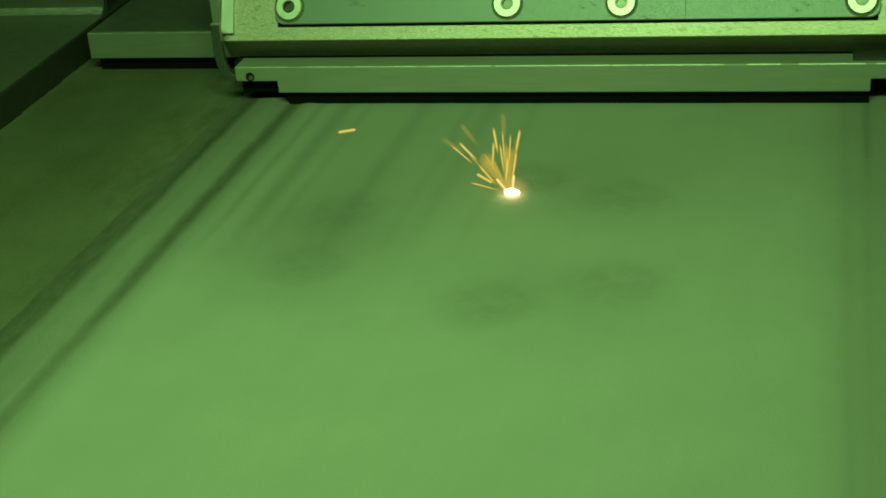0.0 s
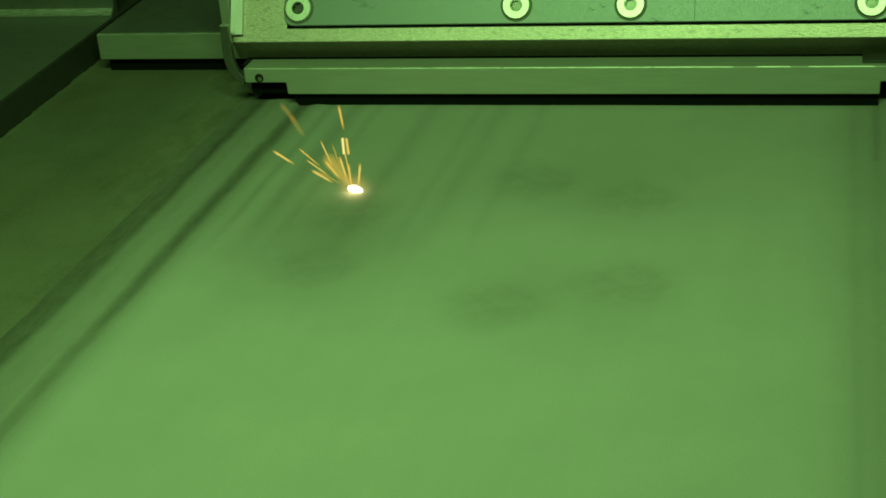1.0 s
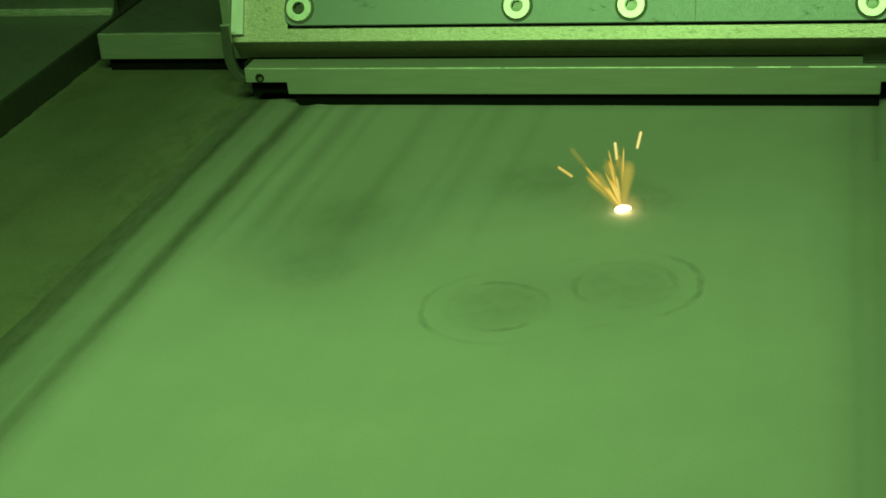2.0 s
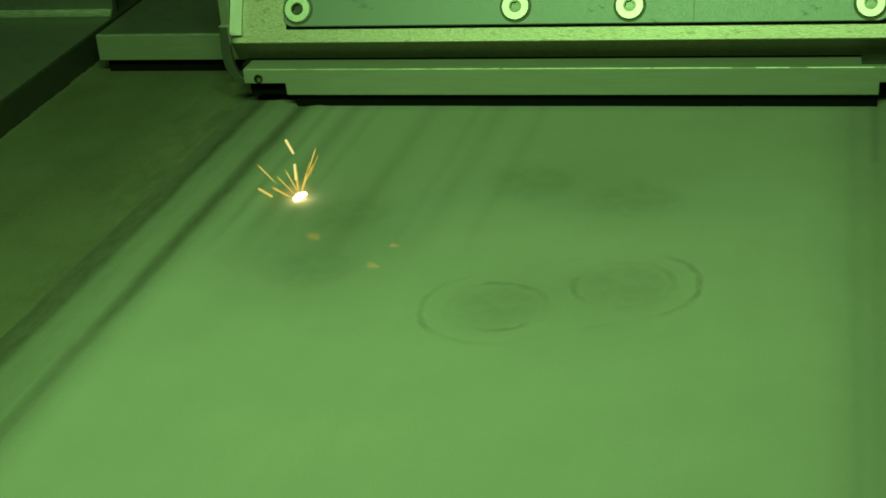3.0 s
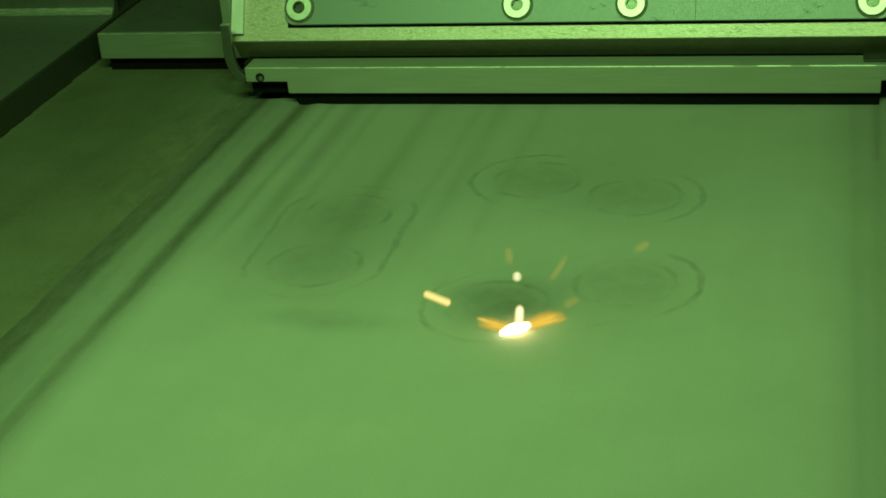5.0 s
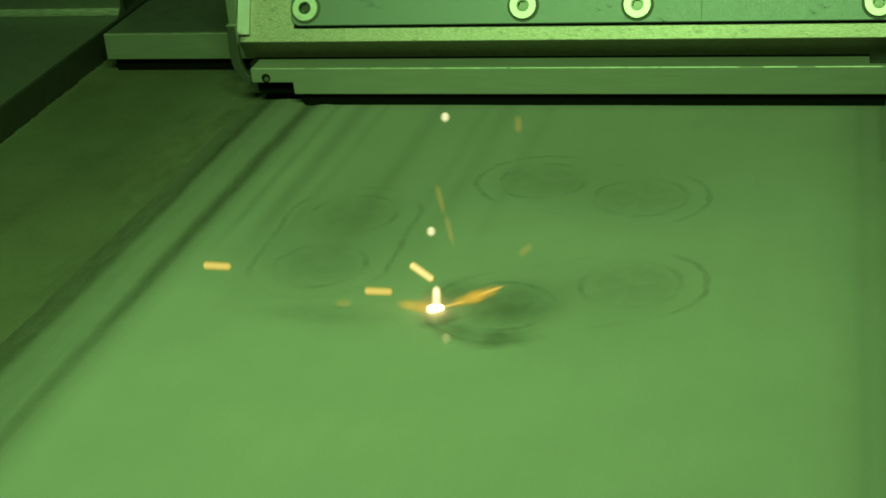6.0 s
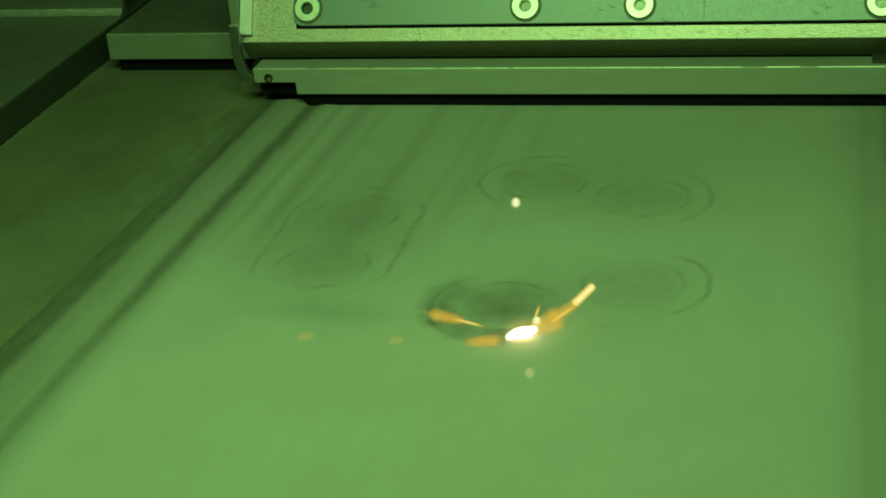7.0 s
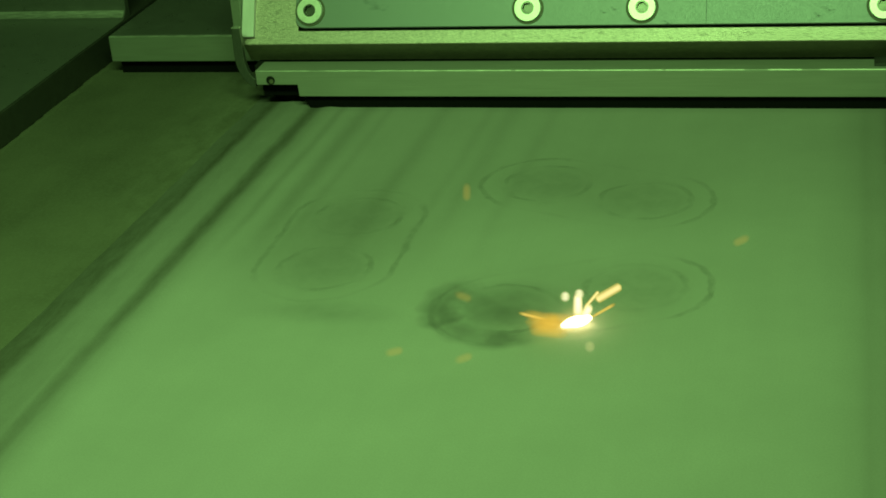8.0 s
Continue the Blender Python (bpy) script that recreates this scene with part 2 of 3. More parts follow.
def powder_bed():
    """One swept sheet of powder with seams at the edge of the build box; it tapers out on the base plate."""
    nx, ny = 330, 300
    x0, x1, y0, y1 = -0.172, 0.30, -0.62, 0.11
    verts, thin = [], []
    for j in range(ny + 1):
        y = y0 + (y1 - y0) * j / ny
        lean = 0.027 * y
        for i in range(nx + 1):
            x = x0 + (x1 - x0) * i / nx
            w = x - lean + 0.0008 * noise.noise((x * 20, y * 14, 3.0)) + 0.0007 * noise.noise((x * 60, y * 60, 7.0))
            z = 0.00007 * noise.noise((x * 25, y * 6, 0.0)) + 0.00003 * noise.noise((x * 140, y * 30, 1.0))
            edge = step(w, -0.161, -0.1445)
            z += -0.0024 * (1 - edge)
            z -= 0.0001 * bell(w, -0.1405, 0.0030) + 0.0004 * bell(w, -0.1205, 0.0034)
            z += 0.0003 * bell(w, -0.1335, 0.0030) + 0.0003 * bell(w, -0.1135, 0.0030)
            far = step(y, -0.30, -0.12)
            back = step(y, -0.16, -0.04)
            dusty = 0.88 - 0.16 * back * bell(w, -0.1515, 0.0050)
            t = 0.48 - 0.05 * far + (dusty - 0.45) * (1 - step(w, -0.1440, -0.1375)) - 0.16 * bell(w, -0.1285, 0.0035) * far
            t *= 1 - step(w, -0.1270, -0.1205)
            t = max(t, (0.60 + 0.22 * far) * bell(w, -0.1212, 0.0050), (0.88 + 0.08 * back) * bell(w, -0.1430, 0.0044))
            t = max(t, 0.36 * (1 - step(w, -0.121, -0.104)))
            reach = step(y, -0.175, -0.10)
            for cx, amp, wd in ((-0.1065, 0.24, 0.0020), (-0.0945, 0.26, 0.0042), (-0.0835, 0.12, 0.0022), (-0.058, 0.16, 0.0040),
                                (-0.0365, 0.10, 0.0024), (-0.027, 0.12, 0.0040), (-0.008, 0.10, 0.0030)):
                t += amp * reach * bell(w, cx, wd)
            t += 0.22 * bell(x, -0.070, 0.036) * bell(y, -0.115, 0.062) + 0.19 * bell(x, -0.067, 0.028) * bell(y, -0.145, 0.040)
            t += 0.15 * bell(x, 0.022, 0.042) * bell(y, -0.182, 0.030) + 0.23 * bell(x, 0.025, 0.045) * bell(y, -0.085, 0.034)
            t += 0.22 * bell(x, 0.1335 + 0.015 * y, 0.0016) * (1 if y > -0.06 else 0.2)
            # light falloff towards the right put into the powder's colour, plus a faint border line
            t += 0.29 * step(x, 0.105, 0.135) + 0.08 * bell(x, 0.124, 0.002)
            verts.append((x, y, z))
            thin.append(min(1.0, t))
    k = nx + 1
    faces = [(j * k + i, j * k + i + 1, (j + 1) * k + i + 1, (j + 1) * k + i) for j in range(ny) for i in range(nx)]
    me = bpy.data.meshes.new("powder_bed")
    me.from_pydata(verts, [], faces)
    me.materials.append(M_POWDER)
    for p in me.polygons:
        p.use_smooth = True
    ob = new("powder_bed", me)
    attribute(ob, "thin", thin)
    return tagged(ob, "smooth swept bed of fine grey metal powder", "powder bed", kind="structure")


powder_bed()


def side_duct():
    """Dark box along the side of the chamber, with a raised, rolled step towards the back."""
    e = tagged(new("gas_duct"), "dark painted steel duct with a rolled step beside the powder bed", "duct")
    e.location = (-0.253, 0, -0.001)
    part("body", box(-0.22, 0, -0.70, 0.20, 0.0, 0.0150, 0.0004), M_DUCT, e, "black side of the duct")
    r, steps, z0, yb = 0.007, 10, 0.0152, 0.1010
    bend = [(yb - r + r * math.sin(a), z0 + r - r * math.cos(a)) for a in [math.pi / 2 * k / steps for k in range(steps + 1)]]
    prof = [(-0.70, z0)] + bend + [(yb, 0.095), (yb + 0.004, 0.095), (yb + 0.004, 0.0151), (-0.70, 0.0151)]
    part("top_panel", prism(prof, "x", -0.22, -0.0012), M_SHEET, e, "dark sheet panel with a bright curved bend")
    # lighter strip puts the highlight along the bend into colour
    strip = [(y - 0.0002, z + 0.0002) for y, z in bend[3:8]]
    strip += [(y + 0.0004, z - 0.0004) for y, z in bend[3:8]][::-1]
    part("bend", prism(strip, "x", -0.22, -0.0020), M_WEAR_GLINT, e, "bright strip painted as the bend's highlight")
    return e


side_duct()


# ---- the recoater ----
def screw_proto(owner):
    """Countersunk socket screw: dark countersink, bright head, hex socket."""
    ring = [(0.0071, 0.0), (0.0071, 0.0003), (0.0061, 0.0003), (0.0061, 0.0)]
    seg = 48

    def lathe(profile):
        b = bmesh.new()
        rows = [[b.verts.new((r * math.cos(2 * math.pi * k / seg), -h, r * math.sin(2 * math.pi * k / seg))) for k in range(seg)]
                for r, h in profile]
        for a, c in zip(rows, rows[1:]):
            for k in range(seg):
                b.faces.new((a[k], a[(k + 1) % seg], c[(k + 1) % seg], c[k]))
        return b, rows
    b, rows = lathe([(0.0059, 0.0), (0.0060, 0.0012), (0.0058, 0.0015), (0.0029, 0.0015), (0.0026, 0.0012)])
    b.faces.new(rows[0])
    e = part("socket_screw", b, M_SCREW, owner, "bright zinc countersunk socket screw")
    b, rows = lathe(ring)
    part("countersink", b, M_RING, e, "dark countersunk ring")
    b = bmesh.new()
    hexa = [(0.0023 * math.cos(math.radians(60 * k + 12)), 0.0023 * math.sin(math.radians(60 * k + 12))) for k in range(6)]
    outer = [b.verts.new((0.0029 * math.cos(2 * math.pi * k / 24), -0.00155, 0.0029 * math.sin(2 * math.pi * k / 24))) for k in range(24)]
    top = [b.verts.new((x, -0.00155, z)) for x, z in hexa]
    low = [b.verts.new((x * 0.9, -0.0002, z * 0.9)) for x, z in hexa]
    for k in range(6):
        j = (k + 1) % 6
        b.faces.new((top[k], top[j], low[j], low[k]))
        for q in range(4):
            a0, a1 = outer[(k * 4 + q) % 24], outer[(k * 4 + q + 1) % 24]
            b.faces.new((a0, a1, top[k]) if q < 3 else (a0, a1, top[j]))
        b.faces.new((outer[(k * 4 + 3) % 24], top[j], top[k]))
    b.faces.new(low)
    bmesh.ops.recalc_face_normals(b, faces=b.faces[:])
    part("hex_socket", b, M_SOCKET, e, "dark hexagonal socket")
    return e


LEAN = 26.0   # the bar's front face leans back


def on_face(x, s, out=0.0):
    """Pose on the leaning face: x along it, s metres up from its lower edge, out metres proud of it."""
    c, d = math.cos(radians(LEAN)), math.sin(radians(LEAN))
    return Matrix.Translation((x, 0.0135 + s * d - out * c, 0.0270 + s * c + out * d)) @ pose(0, 0, 0, -LEAN)


def recoater():
    e = tagged(new("recoater"), "steel recoater carriage with tan bar resting over the powder", "recoater")
    # tan bar: undercut lower face, leaning front face
    c, d = math.cos(radians(LEAN)), math.sin(radians(LEAN))
    out = [(0.0205, 0.0264), (0.0134, 0.0266), (0.0135 + 0.06 * d, 0.0270 + 0.06 * c), (0.060, 0.0270 + 0.06 * c), (0.060, 0.0268)]
    part("bar", prism(out, "x", -0.1555, 0.175, 0.0004), M_BAR, e, "pitted tan sintered metal bar")
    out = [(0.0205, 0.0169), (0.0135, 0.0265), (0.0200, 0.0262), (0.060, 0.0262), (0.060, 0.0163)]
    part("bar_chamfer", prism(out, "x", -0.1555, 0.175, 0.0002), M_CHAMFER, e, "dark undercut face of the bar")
    # added black filler: the gap's shade between bar and holder as colour
    part("gap_filler", box(-0.152, 0.172, 0.0150, 0.055, 0.0125, 0.0162), M_DARKGAP, e, "black filler for the shaded gap between bar and holder")
    # clamping plate with rounded lower corners
    x0, x1, r, hgt, th = -0.1296, 0.1385, 0.0042, 0.045, 0.0024
    prof = [(x0, hgt), (x0, r)] + [(x0 + r - r * math.cos(a), r - r * math.sin(a)) for a in [0.4, 0.8, 1.2]] + [(x0 + r, 0), (x1 - r, 0)]
    prof += [(x1 - r + r * math.sin(a), r - r * math.cos(a)) for a in [0.4, 0.8, 1.2]] + [(x1, r), (x1, hgt)]
    plate = part("clamp_plate", prism(prof, "y", -th, 0.0, 0.0003), M_PLATE, e, "blued steel clamping plate with bright screws")
    plate.matrix_basis = on_face(0, 0.0068)
    # black strip added in place of the shadow line under the plate
    shade_strip = part("shade_strip", box(x0 + 0.001, x1 - 0.001, -0.0008, 0.0001, -0.0008, 0.040), M_LIP_SHADE, e, "thin black strip behind the plate, for the shadow below it")
    shade_strip.matrix_basis = on_face(0, 0.0068)
    for sx, top in ((0.0570, 0.020),):
        sc = part("scratch", box(-0.00008, 0.00008, -0.00005, 0.0, 0.0005, top), M_DARKGAP, e, "fine dark scratch in the plate")
        sc.matrix_basis = on_face(sx, 0.0068, 0.0024)
    # blade holder, stepped up at both ends
    prof = [(-0.1465, 0.0117), (-0.1268, 0.0117), (-0.1266, 0.0061), (0.1348, 0.0061), (0.1350, 0.0117), (0.160, 0.0117),
            (0.160, 0.0186), (-0.1465, 0.0186)]
    holder = part("blade_holder", prism(prof, "y", 0.0, 0.0132, 0.0005, 3), M_HOLDER, e, "ground steel blade holder with a worn bright edge")
    # solid black disc: the drilled hole's shaded inside is put into its colour
    hole = bmesh.new()
    bmesh.ops.create_cone(hole, cap_ends=True, segments=20, radius1=0.0021, radius2=0.0021, depth=0.003,
                          matrix=Matrix.Translation((-0.1394, 0.00125, 0.0140)) @ pose(0, 0, 0, 90))
    part("pin_hole", hole, M_DARKGAP, holder, "dark disc in place of the drilled hole")
    pin = bmesh.new()
    bmesh.ops.create_cone(pin, cap_ends=True, segments=16, radius1=0.0012, radius2=0.0010, depth=0.003,
                          matrix=Matrix.Translation((-0.1390, 0.0009, 0.0136)) @ pose(0, 0, 0, 90))
    part("pin", pin, M_CHAMFER, holder)
    part("stop_block", box(0.1275, 0.150, 0.0035, 0.0130, 0.0187, 0.0198, 0.0003), M_DUCT, e)
    # bare metal along the holder's worn front edge, in broken lengths; it also paints the edge's glint
    x = -0.1440
    while x < 0.155:
        n = 0.012 + 0.06 * abs(noise.noise((x * 40, 2.0, 0.0)))
        wd = 0.00004 + 0.00014 * abs(noise.noise((x * 90, 5.0, 0.0)))
        part("worn_edge_glint", prism([(0.00002, 0.01815 - wd), (-0.00006, 0.0182), (0.00030, 0.01860 + 0.00003), (0.0004 + wd, 0.01862), (0.0005, 0.0181)], "x", x, x + n),
             M_WEAR_GLINT, holder)
        x += n + 0.0002 + 0.05 * max(0.0, noise.noise((x * 70, 9.0, 0.0)))
    lip = [(-0.1225, -0.0008), (-0.1262, 0.0062), (-0.1262, 0.0116), (0.1345, 0.0116), (0.1345, 0.0062), (0.1345, -0.0008)]
    part("blade", prism(lip, "y", 0.0028, 0.0120, 0.0), M_LIP_SHADE, e, "black rubber recoating lip")
    # black block added for the shadow under the holder's left step
    part("end_shade_block", box(-0.1455, -0.1270, 0.005, 0.016, 0.0050, 0.0116), M_LIP_SHADE, e)
    # bent end plate and white strip
    n = 10
    angles = [radians(82) * k / n for k in range(n + 1)]
    arc = [(-0.1472 - 0.0100 * math.cos(a), 0.0250 - 0.0160 * math.sin(a)) for a in angles]
    inner = [(-0.1468 - 0.0058 * math.cos(a), 0.0250 - 0.0122 * math.sin(a)) for a in angles]
    outline = [(-0.1568, 0.0374)] + arc + inner[::-1] + [(-0.1528, 0.0374)]
    part("end_plate", prism(outline, "y", 0.004, 0.0068, 0.0003), M_BRACKET, e, "bent sheet steel end plate")
    part("end_plate_upright", prism([(-0.1606, 0.0330), (-0.1560, 0.0330), (-0.1560, 0.075), (-0.1606, 0.075)], "y", 0.0165, 0.034, 0.0003), M_ARM, e)
    w = part("wear_strip", box(-0.0029, 0.0029, -0.0025, 0.0, 0.0030, 0.050, 0.0003), M_WHITE, e, "white plastic wear strip")
    w.matrix_basis = on_face(-0.1528, 0.0)
    # arm behind
    part("arm", box(-0.2425, -0.1560, 0.052, 0.135, 0.0058, 0.0190, 0.0005), M_ARM, e, "milled steel arm with a dark top")
    part("arm_top", box(-0.2415, -0.1560, 0.0532, 0.134, 0.0189, 0.0194, 0.0002), M_SHEET, e, "dark painted top of the arm")
    # strip of bright colour stands in for the highlight on the arm's edge
    part("arm_edge", prism([(0.0521, 0.01855), (0.0519, 0.01875), (0.0524, 0.01912), (0.0530, 0.0191), (0.0526, 0.0186)], "x", -0.2420, -0.1575), M_WEAR_GLINT, e, "bright strip painted as the arm's edge highlight")
    part("end_plate_cap", box(-0.1568, -0.1528, 0.0038, 0.0066, 0.0374, 0.0379, 0.0001), M_WEAR_GLINT, e, "bright top edge of the end plate")
    # black block fills the gap under the arm to put in its shadow
    part("arm_shade_block", box(-0.2395, -0.1560, 0.0560, 0.130, -0.0014, 0.0060), M_LIP_SHADE, e)
    return e


REC = recoater()
screw = screw_proto(REC)
screw.matrix_basis = on_face(-0.1226, 0.0147, 0.0024)
for sx, sz in ((-0.0213, 0.0147), (0.0293, 0.0145), (0.1308, 0.0142)):
    copy_thing(screw, on_face(sx, sz, 0.0024))


# ---- the fused layer: three link-shaped parts with two bores each ----
def ribbon(path, width, wobble, closed=True, seed=0.0, low=0.15, emph=None):
    """A flat, raised bead of uneven width along a path; returns bmesh and the softness of its points."""
    bm, soft, rows = bmesh.new(), [], []
    count = len(path)
    for i, (x, y) in enumerate(path):
        ax, ay = path[(i - 1) % count]
        bx, by = path[(i + 1) % count]
        t = Vector((bx - ax, by - ay)).normalized()
        nrm = Vector((-t.y, t.x))
        g = noise.noise((x * 60 + seed, y * 60, seed))
        wd = width * (1 + wobble * noise.noise((x * 220, y * 220, seed)))
        o = nrm * (0.0010 * noise.noise((x * 55, y * 55, seed + 5)) + 0.0006 * noise.noise((x * 190, y * 190, seed + 9)))
        strength = min(1.0, max(low, 0.40 + 1.9 * g))
        if emph:
            strength = min(1.0, max(low, 0.06 + 0.80 * emph(x, y) + 0.45 * g))
        row = []
        for k, (u, zz, sf) in enumerate(((-1, 0, 0.0), (-0.35, 0.00012, 1.0), (0.35, 0.00012, 1.0), (1, 0, 0.0))):
            p = Vector((x, y)) + o + nrm * (u * wd)
            row.append(bm.verts.new((p.x, p.y, zz)))
            soft.append(sf * strength)
        rows.append(row)
    last = count if closed else count - 1
    for i in range(last):
        a, b = rows[i], rows[(i + 1) % count]
        for k in range(3):
            bm.faces.new((a[k], a[k + 1], b[k + 1], b[k]))
    return bm, soft


def stadium(a, b, r, step=0.0012):
    a, b = Vector(a), Vector(b)
    t = (b - a).normalized()
    base = math.atan2(t.y, t.x)
    pts = []
    length, half = (b - a).length, int(math.pi * r / step)
    for k in range(half):
        q = base + math.pi / 2 + math.pi * k / half
        pts.append((a.x + r * math.cos(q), a.y + r * math.sin(q)))
    nrm = Vector((-t.y, t.x))
    for k in range(int(length / step)):
        p = a - nrm * r + t * (k * step)
        pts.append((p.x, p.y))
    for k in range(half):
        q = base - math.pi / 2 + math.pi * k / half
        pts.append((b.x + r * math.cos(q), b.y + r * math.sin(q)))
    for k in range(int(length / step)):
        p = b + nrm * r - t * (k * step)
        pts.append((p.x, p.y))
    return pts


def disc(r, rings=10, seg=40, squash=1.0, dome=0.0, seed=0.0, flat=0.45):
    """A low dome that thins out towards an uneven rim."""
    bm, soft = bmesh.new(), []
    mid = bm.verts.new((0, 0, dome))
    soft.append(1.0)
    prev = None
    for i in range(1, rings + 1):
        u = i / rings
        row = []
        for k in range(seg):
            a = 2 * math.pi * k / seg
            rr = r * u * (1 + 0.16 * noise.noise((math.cos(a) * 0.7 + seed, math.sin(a) * 0.7, seed)))
            row.append(bm.verts.new((rr * math.cos(a), rr * squash * math.sin(a), dome * (1 - u * u))))
            s = min(1.0, (1 - u) / (1 - flat))
            soft.append(s * s * (3 - 2 * s))
        for k in range(seg):
            j = (k + 1) % seg
            if prev is None:
                bm.faces.new((mid, row[k], row[j]))
            else:
                bm.faces.new((prev[k], row[k], row[j], prev[j]))
        prev = row
    return bm, soft


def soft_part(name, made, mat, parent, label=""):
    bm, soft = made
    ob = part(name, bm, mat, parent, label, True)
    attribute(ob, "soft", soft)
    ob.visible_shadow = False   # shadows off: stacked see-through layers would otherwise turn black
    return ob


def fused_part(a, b, label, seed, emph):
    e = tagged(new("fused_part"), label, "fused part", "parts fused in the powder")
    lines = [soft_part("outer_contour", ribbon(stadium(a, b, 0.0258), 0.0016, 0.5, True, seed, 0.06, emph), M_CONTOUR, e)]
    for k, c in enumerate((a, b)):
        circle = [(c[0] + 0.0173 * math.cos(2 * math.pi * q / 90), c[1] + 0.0173 * math.sin(2 * math.pi * q / 90)) for q in range(90)]
        lines.append(soft_part("bore_contour", ribbon(circle, 0.0015, 0.5, True, seed + 3 + k, 0.04), M_BORE, e))
        h = soft_part("hatch", disc(0.0250, seed=seed + k, flat=0.3), M_HATCH, e, "dark fused area under loose powder")
        h.location = (c[0], c[1], 0.00014)
    return lines


def powder_spill():
    """Uneven bead of spilt powder along the foot of the duct."""
    path = [(-0.2520 + 0.0006 * noise.noise((0.0, k * 0.9, 4.0)), -0.30 + 0.003 * k) for k in range(150)]
    bm, soft = ribbon(path, 0.0016, 1.3, False, 61.0)
    for v in bm.verts:
        v.co.z = v.co.z * 4 - 0.00115
    ob = mesh_object("powder_spill", bm, M_FLOOR, None, True)
    return tagged(ob, "loose grey powder along the foot of the duct", "powder", kind="stuff")


powder_spill()

PART_W = fused_part((-0.0650, -0.1640), (-0.0655, -0.1185), "faint dark link outline with two bores in the powder", 1.0,
                    lambda x, y: step(abs(x + 0.0652), 0.018, 0.0245) * step(y, -0.185, -0.165) * step(-y, 0.100, 0.112))
PART_S = fused_part((0.0075, -0.1910), (0.0480, -0.1720), "faint dark link outline, sooty, in the powder", 12.0,
                    lambda x, y: max(step(-x, 0.004, 0.014) * step(-y, 0.172, 0.184), 0.5 * step(-y, 0.205, 0.214) * step(-x, -0.015, 0.0), step(x, 0.056, 0.066)))
PART_N = fused_part((0.0025, -0.0835), (0.0430, -0.0985), "faint dark link outline near the recoater blade", 23.0,
                    lambda x, y: max(step(y, -0.085, -0.068) * step(-x, -0.02, 0.004), step(-x, 0.006, 0.016), step(x, 0.055, 0.067)))


# oily smudges on the clamping plate
for k, (sx, sz, r) in enumerate(((0.0125, 0.0128, 0.0022), (0.0172, 0.0142, 0.0026), (0.0405, 0.0078, 0.0034), (0.1040, 0.0105, 0.0030), (0.1085, 0.0128, 0.0034))):
    sm = soft_part("smudge", disc(r, squash=0.55, seed=70.0 + k, flat=0.1), M_SMUDGE, REC, "dark oily smudge on the plate")
    sm.matrix_basis = on_face(sx, sz, 0.00246) @ pose(0, 0, 0, 90)


# ---- the laser spot, its sparks and the fume ----
def streak(length, width, taper=0.35, ends=8):
    """A glowing streak along z, a rounded half shell that is densest along its middle and near its head."""
    bm, soft, rows = bmesh.new(), [], []
    n, seg = 14, 8
    for i in range(n + 1):
        u = i / n
        r = width / 2 * (taper + (1 - taper) * u) * math.sqrt(max(0.02, 1 - (2 * abs(u - 0.5)) ** ends))
        lo, hi = (0.35, 0.22) if ends < 14 else (0.10, 0.08)
        s = min(1.0, u / lo + 0.15) * min(1.0, (1 - u) / hi + 0.15)
        row = []
        for k in range(seg + 1):
            q = math.pi * k / seg
            row.append(bm.verts.new((r * math.cos(q), -r * math.sin(q), length * (u - 0.5))))
            soft.append((0.04 + 0.96 * s) * math.sin(q) ** 2)
        rows.append(row)
    for a, b in zip(rows, rows[1:]):
        for k in range(seg):
            bm.faces.new((a[k], a[k + 1], b[k + 1], b[k]))
    return bm, soft


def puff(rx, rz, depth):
    """A shallow glowing dome that thins out towards its rim, for the bloom round the spot."""
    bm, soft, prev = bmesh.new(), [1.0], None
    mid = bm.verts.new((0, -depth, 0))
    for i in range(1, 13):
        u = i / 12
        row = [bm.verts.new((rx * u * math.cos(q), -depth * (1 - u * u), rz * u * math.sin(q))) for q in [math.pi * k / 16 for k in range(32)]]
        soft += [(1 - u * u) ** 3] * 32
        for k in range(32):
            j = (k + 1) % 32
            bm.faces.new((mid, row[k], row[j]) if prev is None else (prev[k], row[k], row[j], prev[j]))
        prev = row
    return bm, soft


def blob(shells, seed=0.0):
    """Nested uneven shells: radii in x, y, z and how dense each is."""
    bm, soft = bmesh.new(), []
    for rx, ry, rz, dense in shells:
        made = bmesh.ops.create_uvsphere(bm, u_segments=20, v_segments=12, radius=1.0)
        for v in made["verts"]:
            k = 1 + 0.18 * noise.noise(v.co * 1.6 + Vector((seed, 0, 0)))
            soft.append(dense)
            v.co = Vector((v.co.x * rx, v.co.y * ry, v.co.z * rz)) * k
    return bm, soft


M_WHITEHOT = glow_material("white_hot_jet", (1.0, 0.84, 0.34), 1.6, 0.95, (1.0, 0.95, 0.55))
M_GHOST = glow_material("ghost_spark", (0.60, 0.42, 0.05), 1.0, 0.19, (0.72, 0.50, 0.07))
M_VEIL = glow_material("vapour_veil", (0.80, 0.52, 0.05), 1.0, 0.40, (0.92, 0.64, 0.09))
PLUME = tagged(new("laser_plume"), "white-hot melt spot throwing yellow sparks off the powder", "sparks")
CORE = soft_part("melt_pool", blob([(0.0031, 0.0024, 0.0015, 1.0)], 1.0), M_CORE, PLUME, "white-hot melt pool")
FLARE = soft_part("flare", blob([(0.0052, 0.0025, 0.0018, 1.0)], 4.0), M_CORE, PLUME, "white-hot elongated flare")
# glowing dome added to put in the bloom round the melt spot
HALO = soft_part("bloom", puff(0.0085, 0.0070, 0.002), M_BLOOM, PLUME, "soft yellow dome painted as the spot's bloom")
